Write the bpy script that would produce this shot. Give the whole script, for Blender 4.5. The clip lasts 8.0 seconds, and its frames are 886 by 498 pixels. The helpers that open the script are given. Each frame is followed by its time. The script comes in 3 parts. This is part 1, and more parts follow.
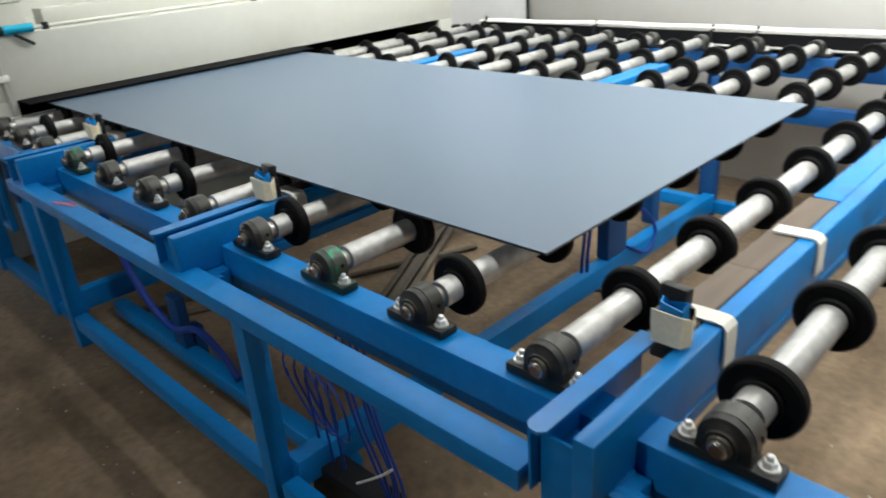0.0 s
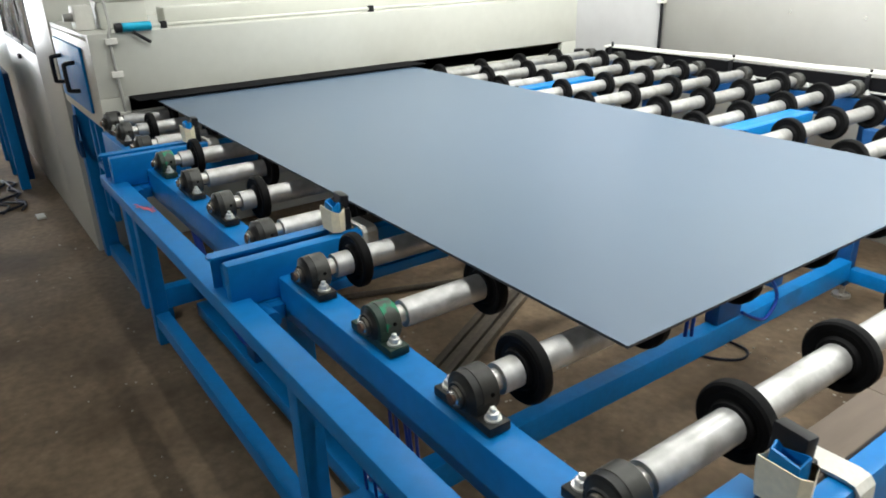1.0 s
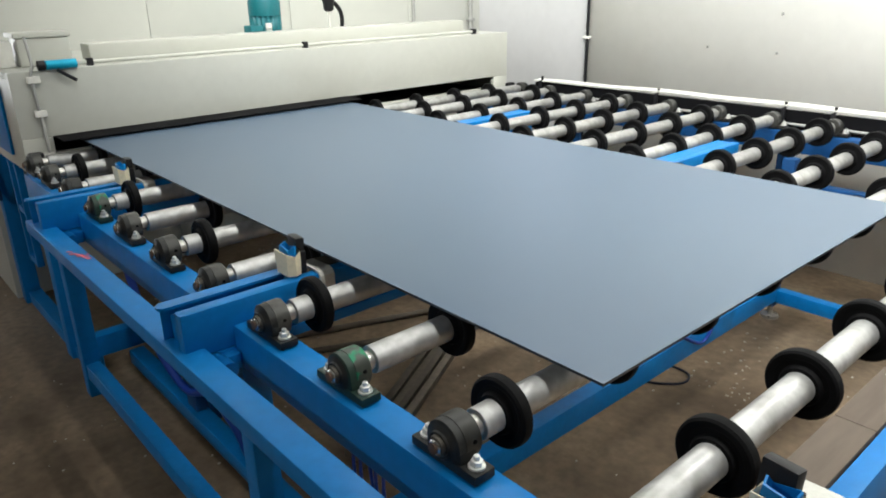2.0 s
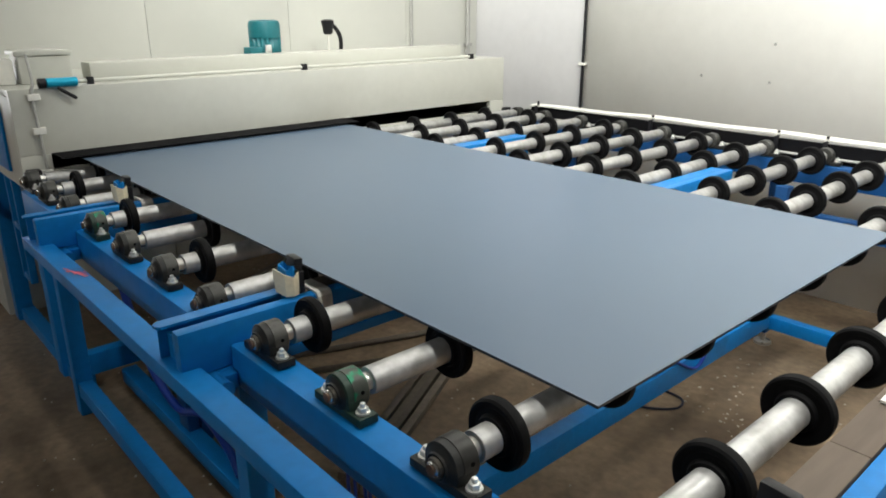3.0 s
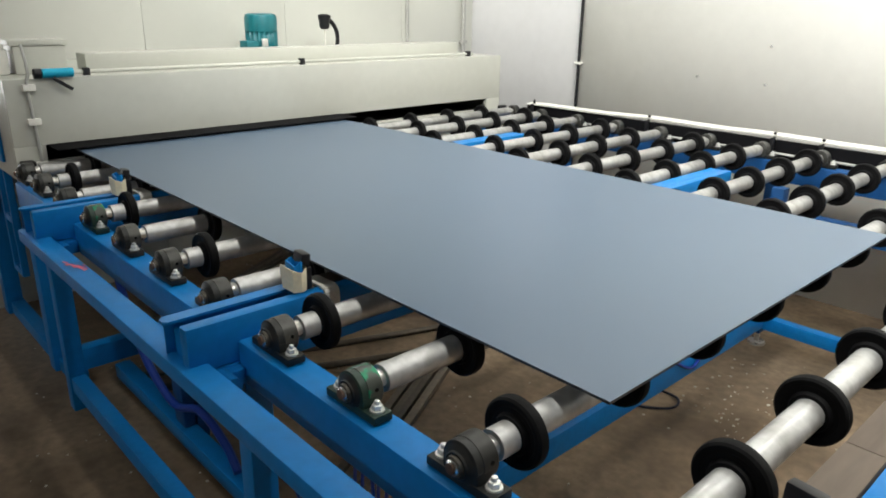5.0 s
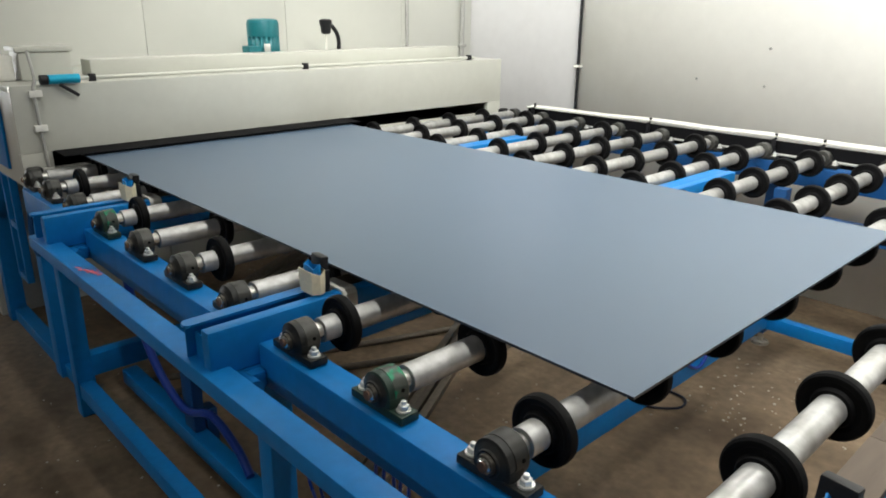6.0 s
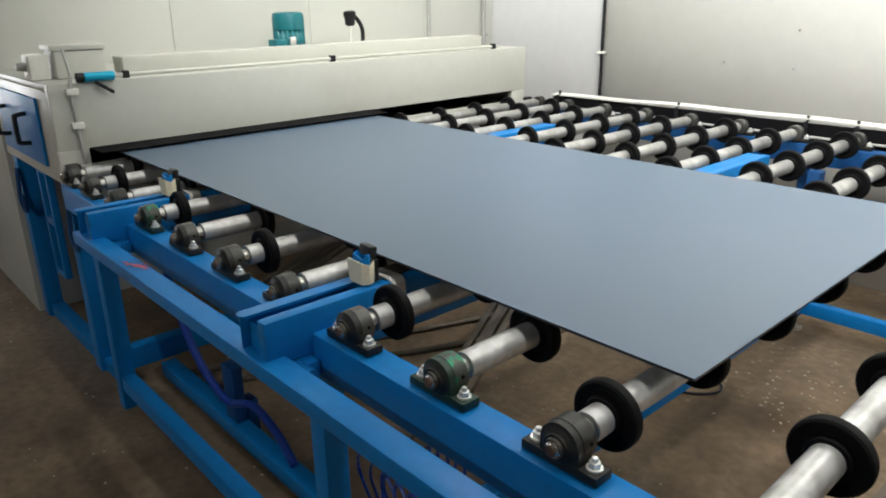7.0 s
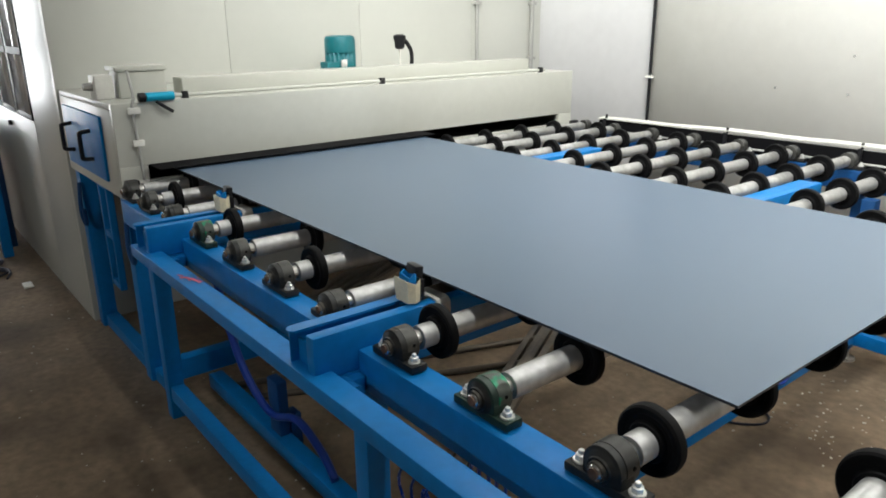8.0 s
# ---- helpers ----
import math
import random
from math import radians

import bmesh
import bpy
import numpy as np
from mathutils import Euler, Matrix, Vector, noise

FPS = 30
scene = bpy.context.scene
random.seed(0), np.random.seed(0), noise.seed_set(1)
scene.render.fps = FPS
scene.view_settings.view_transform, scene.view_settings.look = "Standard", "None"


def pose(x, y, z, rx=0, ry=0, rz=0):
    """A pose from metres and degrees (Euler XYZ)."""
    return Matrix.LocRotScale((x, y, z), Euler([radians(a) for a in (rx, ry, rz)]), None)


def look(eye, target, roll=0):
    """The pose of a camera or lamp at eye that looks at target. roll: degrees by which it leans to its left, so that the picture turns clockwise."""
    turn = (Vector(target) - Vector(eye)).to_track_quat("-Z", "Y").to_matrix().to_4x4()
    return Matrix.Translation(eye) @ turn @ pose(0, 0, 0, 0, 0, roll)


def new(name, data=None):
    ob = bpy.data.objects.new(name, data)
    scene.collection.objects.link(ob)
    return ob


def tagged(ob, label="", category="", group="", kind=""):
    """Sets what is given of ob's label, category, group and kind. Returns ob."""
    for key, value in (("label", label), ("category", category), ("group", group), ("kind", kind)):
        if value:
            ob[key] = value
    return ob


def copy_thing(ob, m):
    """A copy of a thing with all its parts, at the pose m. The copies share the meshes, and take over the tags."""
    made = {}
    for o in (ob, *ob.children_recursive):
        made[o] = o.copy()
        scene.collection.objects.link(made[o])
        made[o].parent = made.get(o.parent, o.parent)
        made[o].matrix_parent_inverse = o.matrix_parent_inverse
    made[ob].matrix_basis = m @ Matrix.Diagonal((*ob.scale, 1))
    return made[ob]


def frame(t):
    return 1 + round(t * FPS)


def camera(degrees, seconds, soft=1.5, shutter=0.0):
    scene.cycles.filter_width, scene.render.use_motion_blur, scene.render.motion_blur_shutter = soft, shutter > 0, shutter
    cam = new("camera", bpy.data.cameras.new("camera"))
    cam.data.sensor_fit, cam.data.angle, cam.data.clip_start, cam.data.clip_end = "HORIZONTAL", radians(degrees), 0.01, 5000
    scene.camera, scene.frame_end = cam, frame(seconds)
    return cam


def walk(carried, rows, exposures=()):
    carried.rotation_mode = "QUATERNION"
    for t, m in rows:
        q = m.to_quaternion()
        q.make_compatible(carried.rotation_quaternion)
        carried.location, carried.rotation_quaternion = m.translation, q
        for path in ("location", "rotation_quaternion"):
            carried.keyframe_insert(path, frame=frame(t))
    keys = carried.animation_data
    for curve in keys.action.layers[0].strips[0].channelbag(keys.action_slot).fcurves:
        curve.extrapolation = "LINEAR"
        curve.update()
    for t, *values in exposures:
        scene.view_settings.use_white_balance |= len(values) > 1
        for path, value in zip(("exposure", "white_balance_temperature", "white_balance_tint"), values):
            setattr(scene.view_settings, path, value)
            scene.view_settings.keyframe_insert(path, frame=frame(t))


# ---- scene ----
cam = camera(63.9, 8.0, soft=1.8, shutter=0.4)
PATH = [
    (0, (0.08, 0.054, 1.459), (-1.228, 1.324, 0.635), -4.3),
    (0.5, (0.015, 0.17, 1.459), (-1.435, 1.291, 0.66), -2.9),
    (1, (-0.03, 0.243, 1.459), (-1.543, 1.296, 0.683), -1.6),
    (1.5, (-0.088, 0.222, 1.468), (-1.513, 1.407, 0.716), -2.1),
    (3, (-0.088, 0.189, 1.48), (-1.5, 1.45, 0.835), -0.1),
    (3.5, (-0.093, 0.182, 1.479), (-1.501, 1.442, 0.823), 0.0),
    (4, (-0.1, 0.177, 1.477), (-1.501, 1.441, 0.814), 0.7),
    (4.5, (-0.114, 0.166, 1.477), (-1.502, 1.446, 0.817), 1.0),
    (6, (-0.152, 0.113, 1.474), (-1.528, 1.416, 0.834), 0.6),
    (6.5, (-0.173, 0.069, 1.473), (-1.538, 1.369, 0.805), -0.1),
    (7, (-0.192, 0.055, 1.473), (-1.591, 1.32, 0.808), -0.8),
    (7.5, (-0.194, 0.04, 1.48), (-1.664, 1.243, 0.854), -0.6),
    (8, (-0.181, 0.034, 1.481), (-1.67, 1.222, 0.872), -0.6),
]
walk(cam, [(t, look(eye, target, roll)) for t, eye, target, roll in PATH],
     exposures=((0.0, 0.28, 6600, 10), (0.5, 0.46, 6600, 10), (1.0, 0.32, 6600, 10), (1.7, 0.18, 6600, 10), (3.0, -0.08, 6800, 11), (6.0, -0.08, 6800, 11), (8.0, -0.07, 6650, 11)))

# ---- light ----
world = bpy.data.worlds.new("world")
scene.world = world
world.use_nodes = True
world.node_tree.nodes["Background"].inputs[0].default_value = (0.9, 0.95, 1.0, 1)
world.node_tree.nodes["Background"].inputs[1].default_value = 0.001
LAMPS = ((-3.3, 1.0, 79, 0, 48), (-1.5, 1.0, 79, 0, 92), (0.3, 1.0, 79, 0, 114), (2.1, 1.0, 79, 0, 146), (-2.3, 2.8, 0, 90, 26), (-0.2, 2.8, 0, 90, 28), (-2.9, -1.9, 0, 90, 12))  # x, y, tilt to the north, turn, watts of added, unseen battens
FLOOD = ((-0.9, -3.3, 3.05), (-2.2, 1.0, 0.6), 34)  # place, aim and watts of the added, unseen floodlight


# ---- materials ----
def material(name, color, rough=0.5, metal=0.0, spread=0.12, fine=60.0, coarse=3.0, bump=0.1, stain=None, stain_scale=1.5, stain_low=0.55, stain_high=0.7, coat=0.0, stretch=None, piece=0.0, rough_spread=0.1, bump_size=0.002, gloss=0.5):
    """Base colour varied at two scales, optional stains, roughness variation and fine relief."""
    m = bpy.data.materials.new(name)
    m.use_nodes = True
    nt = m.node_tree
    n, l = nt.nodes, nt.links
    b = n["Principled BSDF"]
    tc = n.new("ShaderNodeTexCoord")
    src = tc.outputs["Object"]
    if stretch:
        mp = n.new("ShaderNodeMapping")
        mp.inputs["Scale"].default_value = stretch
        l.new(src, mp.inputs["Vector"])
        src = mp.outputs["Vector"]

    def noise_tex(scale, detail=4.0):
        t = n.new("ShaderNodeTexNoise")
        t.inputs["Scale"].default_value = scale
        t.inputs["Detail"].default_value = detail
        l.new(src, t.inputs["Vector"])
        return t.outputs["Fac"]

    def remap(sock, a, c, lo=0.3, hi=0.7):
        r = n.new("ShaderNodeMapRange")
        r.inputs["From Min"].default_value, r.inputs["From Max"].default_value = lo, hi
        r.inputs["To Min"].default_value, r.inputs["To Max"].default_value = a, c
        l.new(sock, r.inputs["Value"])
        return r.outputs["Result"]

    def mult(a, c):
        r = n.new("ShaderNodeMath")
        r.operation = "MULTIPLY"
        l.new(a, r.inputs[0])
        l.new(c, r.inputs[1])
        return r.outputs[0]

    f_fine, f_coarse = noise_tex(fine), noise_tex(coarse, 6.0)
    val = mult(remap(f_fine, 1 - spread, 1 + spread, 0.2, 0.8), remap(f_coarse, 1 - spread, 1 + spread, 0.2, 0.8))
    if piece:
        oi = n.new("ShaderNodeObjectInfo")
        val = mult(val, remap(oi.outputs["Random"], 1 - piece, 1 + piece, 0, 1))
    hsv = n.new("ShaderNodeHueSaturation")
    hsv.inputs["Color"].default_value = (*color, 1)
    l.new(val, hsv.inputs["Value"])
    out = hsv.outputs["Color"]
    if stain:
        mix = n.new("ShaderNodeMix")
        mix.data_type = "RGBA"
        l.new(remap(noise_tex(stain_scale, 8.0), 0, 1, stain_low, stain_high), mix.inputs["Factor"])
        l.new(out, mix.inputs["A"])
        mix.inputs["B"].default_value = (*stain, 1)
        out = mix.outputs["Result"]
    l.new(out, b.inputs["Base Color"])
    b.inputs["Roughness"].default_value = rough
    if rough_spread:
        l.new(remap(f_coarse, max(0.02, rough - rough_spread), min(1, rough + rough_spread)), b.inputs["Roughness"])
    b.inputs["Metallic"].default_value = metal
    b.inputs["Specular IOR Level"].default_value = gloss
    b.inputs["Coat Weight"].default_value = coat
    if bump:
        bp = n.new("ShaderNodeBump")
        bp.inputs["Strength"].default_value = bump
        bp.inputs["Distance"].default_value = bump_size
        l.new(f_fine, bp.inputs["Height"])
        l.new(bp.outputs["Normal"], b.inputs["Normal"])
    return m


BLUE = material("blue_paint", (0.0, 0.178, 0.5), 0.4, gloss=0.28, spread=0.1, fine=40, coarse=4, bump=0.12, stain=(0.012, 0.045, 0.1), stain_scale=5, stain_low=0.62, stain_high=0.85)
# Navy paint; also puts shade into the colour of far frame parts.
BLUE_DARK_AND_SHADED = material("dark_blue_and_shaded_blue", (0.002, 0.06, 0.2), 0.5, spread=0.12, fine=40, coarse=4, bump=0.1)
CREAM = material("cream_enamel", (0.5, 0.505, 0.455), 0.38, spread=0.03, fine=25, coarse=1.2, bump=0.05, bump_size=0.004, stain=(0.43, 0.425, 0.37), stain_scale=1.6, stain_low=0.55, stain_high=0.9)
BOOTH = material("booth_panel", (0.53, 0.535, 0.492), 0.3, rough_spread=0.02, spread=0.012, fine=20, coarse=3.0, bump=0.04, bump_size=0.004)
STEEL = material("galvanised_tube", (0.5, 0.5, 0.49), 0.45, 0.65, spread=0.17, fine=55, coarse=9, bump=0.1, stain=(0.3, 0.29, 0.27), stain_scale=14, stain_low=0.5, stain_high=0.8, piece=0.12)
SHAFT = material("bright_shaft", (0.6, 0.59, 0.56), 0.3, 0.9, spread=0.1, fine=90, coarse=20, bump=0.05)
ZINC = material("zinc_bolt", (0.75, 0.75, 0.72), 0.33, 0.6, spread=0.08, bump=0.03)
RUBBER = material("black_rubber", (0.0035, 0.0035, 0.004), 0.65, gloss=0.12, spread=0.2, fine=80, coarse=12, bump=0.12)
IRON = material("bearing_iron", (0.006, 0.007, 0.0065), 0.5, 0.1, spread=0.25, fine=70, coarse=15, bump=0.3, stain=(0.045, 0.038, 0.03), stain_scale=25, stain_low=0.55, stain_high=0.8, piece=0.2)
IRON_GREEN = material("green_bearing_iron", (0.012, 0.034, 0.024), 0.45, 0.2, spread=0.25, fine=70, coarse=15, bump=0.3)
COLLAR = material("collar_metal", (0.058, 0.058, 0.054), 0.42, 0.4, spread=0.2, fine=60, coarse=18, bump=0.15, stain=(0.016, 0.015, 0.013), stain_scale=30, stain_low=0.5, stain_high=0.7, piece=0.5)
COLLAR_GREEN = material("green_daubed_collar", (0.06, 0.07, 0.06), 0.4, 0.3, spread=0.2, fine=60, coarse=18, bump=0.15, stain=(0.005, 0.2, 0.1), stain_scale=22, stain_low=0.5, stain_high=0.56)
RUST = material("rusty_shaft_end", (0.13, 0.075, 0.05), 0.6, 0.3, spread=0.3, fine=200, coarse=60, bump=0.3, piece=0.4)
CAP = material("bearing_cap", (0.09, 0.08, 0.065), 0.4, 0.5, spread=0.2, fine=60, coarse=20, bump=0.15, piece=0.2)
SHEET = material("grey_blue_sheet", (0.076, 0.118, 0.176), 0.34, spread=0.012, fine=9, coarse=0.9, bump=0.0, rough_spread=0)
SHEET_EDGE = material("dark_sheet_edge", (0.02, 0.022, 0.03), 0.4, spread=0.1, bump=0)
# Plain black; also paints the shade inside the machine.
BLACK = material("black_and_painted_shade", (0.004, 0.004, 0.005), 0.8, gloss=0.1, spread=0.2, bump=0.1)
PLASTIC = material("black_plastic", (0.01, 0.01, 0.012), 0.45, gloss=0.3, spread=0.15, bump=0.1)
PAPER = material("cream_paper", (0.8, 0.72, 0.52), 0.75, spread=0.08, fine=120, coarse=15, bump=0.2)
STRAP = material("white_strap", (0.62, 0.61, 0.56), 0.55, spread=0.1, fine=150, coarse=10, bump=0.2)
CYAN = material("cyan_anodised", (0.0, 0.36, 0.55), 0.3, 0.3, spread=0.08, bump=0.05)
TEAL = material("teal_motor_paint", (0.0, 0.14, 0.165), 0.42, spread=0.1, bump=0.08)
WOOD = material("weathered_wood", (0.13, 0.098, 0.074), 0.75, spread=0.3, fine=40, coarse=6, bump=0.5, stretch=(1, 0.12, 1), stain=(0.06, 0.045, 0.035), stain_scale=8, stain_low=0.5, stain_high=0.75)
OLD_STEEL = material("tarnished_profiles", (0.17, 0.142, 0.11), 0.5, 0.5, spread=0.2, fine=40, coarse=5, bump=0.15, piece=0.3)
TUBE_BLUE = material("blue_air_hose", (0.004, 0.035, 0.26), 0.35, spread=0.1, bump=0)
CABLE = material("dark_cable", (0.015, 0.016, 0.03), 0.45, spread=0.1, bump=0)
GREY_PIPE = material("grey_conduit", (0.35, 0.35, 0.33), 0.5, spread=0.1, bump=0.05)
WHITE_PVC = material("white_plastic", (0.72, 0.71, 0.66), 0.45, spread=0.05, bump=0.05)
PINK = material("red_chalk", (0.5, 0.11, 0.17), 0.8, spread=0.3, fine=200, bump=0.1)
WALL = material("white_plaster", (0.86, 0.85, 0.81), 0.75, spread=0.025, fine=14, coarse=1.1, bump=0.12, bump_size=0.006, stain=(0.76, 0.74, 0.69), stain_scale=1.1, stain_low=0.55, stain_high=0.85)
WALL_GREY = material("grey_white_plaster", (0.6, 0.6, 0.6), 0.7, spread=0.03, fine=14, coarse=1.1, bump=0.12, bump_size=0.006)
# Grey of the added closing walls, kept dark to limit bounce light.
WALL_LOW_BOUNCE = material("low_bounce_wall", (0.13, 0.127, 0.12), 0.8, spread=0.05, fine=14, coarse=1, bump=0.1)
# Ceiling grey, set dark so less light bounces under the conveyor.
CEIL = material("low_bounce_ceiling", (0.16, 0.16, 0.155), 0.7, spread=0.04, fine=10, coarse=1, bump=0.05)
GLASS_PALE = material("pale_glazing", (0.82, 0.82, 0.8), 0.08, spread=0.06, fine=3, coarse=1, bump=0)
FLOOR = material("stained_concrete", (0.27, 0.196, 0.128), 0.8, gloss=0.25, spread=0.3, fine=26, coarse=3.2, bump=0.35, bump_size=0.004, stain=(0.08, 0.052, 0.032), stain_scale=1.5, stain_low=0.42, stain_high=0.78)
GRIT = material("pale_floor_grit", (0.5, 0.46, 0.38), 0.7, spread=0.2, bump=0.1)
LAMP_GLOW = bpy.data.materials.new("tube_glow")
LAMP_GLOW.use_nodes = True
LAMP_GLOW.node_tree.nodes["Principled BSDF"].inputs["Emission Color"].default_value = (1.0, 0.97, 0.9, 1)
LAMP_GLOW.node_tree.nodes["Principled BSDF"].inputs["Emission Strength"].default_value = 6.0

DAY_GLOW = bpy.data.materials.new("day_glow")
DAY_GLOW.use_nodes = True
DAY_GLOW.node_tree.nodes["Principled BSDF"].inputs["Emission Color"].default_value = (0.92, 0.97, 1.0, 1)
DAY_GLOW.node_tree.nodes["Principled BSDF"].inputs["Emission Strength"].default_value = 6.5


# ---- mesh helpers ----
def mesh_of(bm, name, mats, smooth=True):
    me = bpy.data.meshes.new(name)
    if smooth:
        for f in bm.faces:
            f.smooth = True
        for e in bm.edges:
            if len(e.link_faces) == 2 and e.calc_face_angle(0) > radians(32):
                e.smooth = False
    bm.to_mesh(me)
    bm.free()
    for m in mats if isinstance(mats, (list, tuple)) else [mats]:
        me.materials.append(m)
    return me


def part(name, bm, mat, parent=None, label=""):
    ob = new(name, mesh_of(bm, name, mat))
    if parent is not None:
        ob.parent = parent
    return tagged(ob, label)


def thing(name, label, category, at=(0, 0, 0), group="", kind=""):
    ob = new(name)
    ob.location = at
    ob.empty_display_size = 0.05
    return tagged(ob, label, category, group, kind)


def add_box(bm, x0, x1, y0, y1, z0, z1, bev=0.0, m=None):
    vs = [bm.verts.new((x, y, z)) for x in (x0, x1) for y in (y0, y1) for z in (z0, z1)]
    fs = [bm.faces.new([vs[i] for i in q]) for q in ((0, 1, 3, 2), (4, 6, 7, 5), (0, 4, 5, 1), (2, 3, 7, 6), (0, 2, 6, 4), (1, 5, 7, 3))]
    if bev:
        es = list({e for f in fs for e in f.edges})
        r = bmesh.ops.bevel(bm, geom=es, offset=bev, segments=2, affect="EDGES", profile=0.6)
        vs = list({v for f in r["faces"] for v in f.verts} | {v for v in vs if v.is_valid})
    if m is not None:
        bmesh.ops.transform(bm, matrix=m, verts=[v for v in vs if v.is_valid])
    return bm


def box(x0, x1, y0, y1, z0, z1, bev=0.004):
    return add_box(bmesh.new(), x0, x1, y0, y1, z0, z1, bev)


def lathe(bm, profile, seg=24, axis="Y", at=(0, 0, 0), close=True):
    """A turned solid: profile rows of (distance along the axis, radius)."""
    rings = []
    ax = {"X": lambda d, c, s: (d, c, s), "Y": lambda d, c, s: (s, d, c), "Z": lambda d, c, s: (c, s, d)}[axis]
    for d, r in profile:
        rings.append([bm.verts.new(Vector(ax(d, r * math.cos(2 * math.pi * i / seg), r * math.sin(2 * math.pi * i / seg))) + Vector(at)) for i in range(seg)])
    for a, b in zip(rings, rings[1:]):
        for i in range(seg):
            bm.faces.new((a[i], a[(i + 1) % seg], b[(i + 1) % seg], b[i]))
    if close:
        bm.faces.new(rings[0][::-1])
        bm.faces.new(rings[-1])
    bmesh.ops.recalc_face_normals(bm, faces=bm.faces[:])
    return bm


def tube_path(bm, pts, r, seg=8):
    """A round hose through points, smoothed."""
    P = [Vector(p) for p in pts]
    fine = []
    for i in range(len(P) - 1):
        p0, p1, p2, p3 = P[max(i - 1, 0)], P[i], P[i + 1], P[min(i + 2, len(P) - 1)]
        for k in range(6):
            t = k / 6
            fine.append(0.5 * ((2 * p1) + (p2 - p0) * t + (2 * p0 - 5 * p1 + 4 * p2 - p3) * t * t + (3 * p1 - p0 - 3 * p2 + p3) * t ** 3))
    fine.append(P[-1])
    prev = None
    up = Vector((0.31, 0.2, 0.93))
    for i, p in enumerate(fine):
        d = (fine[min(i + 1, len(fine) - 1)] - fine[max(i - 1, 0)]).normalized()
        u = d.cross(up)
        u = u.normalized() if u.length > 1e-3 else d.orthogonal().normalized()
        w = d.cross(u)
        ring = [bm.verts.new(p + r * (math.cos(2 * math.pi * k / seg) * u + math.sin(2 * math.pi * k / seg) * w)) for k in range(seg)]
        if prev:
            for k in range(seg):
                bm.faces.new((prev[k], prev[(k + 1) % seg], ring[(k + 1) % seg], ring[k]))
        else:
            bm.faces.new(ring[::-1])
        prev = ring
    bm.faces.new(prev)
    bmesh.ops.recalc_face_normals(bm, faces=bm.faces[:])
    return bm


# ---- plan, in metres ----
AXIS_Z, PITCH, ROLLER_ZERO = 0.873, 0.2605, -0.72
DISC_R, TUBE_R = 0.0585, 0.0252
NEAR_Y, FAR_Y = 0.765, 3.42
WALL_Y, BOOTH_X, FACE_X, SIDE_Y = 4.04, -4.02, -3.108, 0.76
CEIL_Z = 3.6


# ---- the room ----
def room():
    tagged(part("floor", box(-11, 5, -5, WALL_Y + 0.2, -0.2, 0, 0), FLOOR), "brown stained concrete workshop floor with pale grit", "floor", kind="structure")
    tagged(part("wall_north", box(-3.02, 5, WALL_Y, WALL_Y + 0.2, 0, CEIL_Z, 0), WALL), "off-white plastered wall with faint smudges", "wall", kind="structure")
    tagged(part("wall_north_panel", box(-11, -3.022, WALL_Y + 0.004, WALL_Y + 0.2, 0, CEIL_Z, 0), WALL_GREY), "grey-white plastered wall beside the booth", "wall", kind="structure")
    # South and east walls are out of view, added to close the room.
    tagged(part("wall_south", box(-11, 5, -5.2, -5, 0, CEIL_Z, 0), WALL_LOW_BOUNCE), "unseen grey closing wall, darkened to cut bounce light", "wall", kind="structure")
    tagged(part("wall_east", box(5, 5.2, -5.2, WALL_Y + 0.2, 0, CEIL_Z, 0), WALL_LOW_BOUNCE), "unseen grey closing wall, darkened to cut bounce light", "wall", kind="structure")
    w = box(-11.2, -11, -5.2, -2.6, 0, CEIL_Z, 0)
    add_box(w, -11.2, -11, 0.5, WALL_Y + 0.2, 0, CEIL_Z)
    add_box(w, -11.2, -11, -2.6, 0.5, 0, 0.35)
    add_box(w, -11.2, -11, -2.6, 0.5, 2.8, CEIL_Z)
    tagged(part("wall_west", w, WALL_LOW_BOUNCE), "grey closing wall with a wide window, darkened to cut bounce light", "wall", kind="structure")
    w = tagged(new("window_1"), "wide daylight window with pale metal frame", "window", kind="structure")
    for y in (-2.6, -1.1, 0.44):
        part("frame_post", box(-11.14, -11.06, y, y + 0.06, 0.35, 2.8, 0.004), GREY_PIPE, w)
    for z in (0.35, 1.14, 2.74):
        part("frame_bar", box(-11.13, -11.07, -2.54, 0.44, z, z + (0.12 if z == 1.14 else 0.06), 0.004), GREY_PIPE, w)
    tagged(part("backdrop", box(-14.1, -14, -9, 7, -2, 7, 0), DAY_GLOW), "pale daylight outside the window", "backdrop", kind="structure")
    # Added ceiling, never in view.
    tagged(part("ceiling", box(-11.2, 5.2, -5.2, WALL_Y + 0.2, CEIL_Z, CEIL_Z + 0.15, 0), CEIL), "unseen grey ceiling, darkened to cut bounce light", "ceiling", kind="structure")


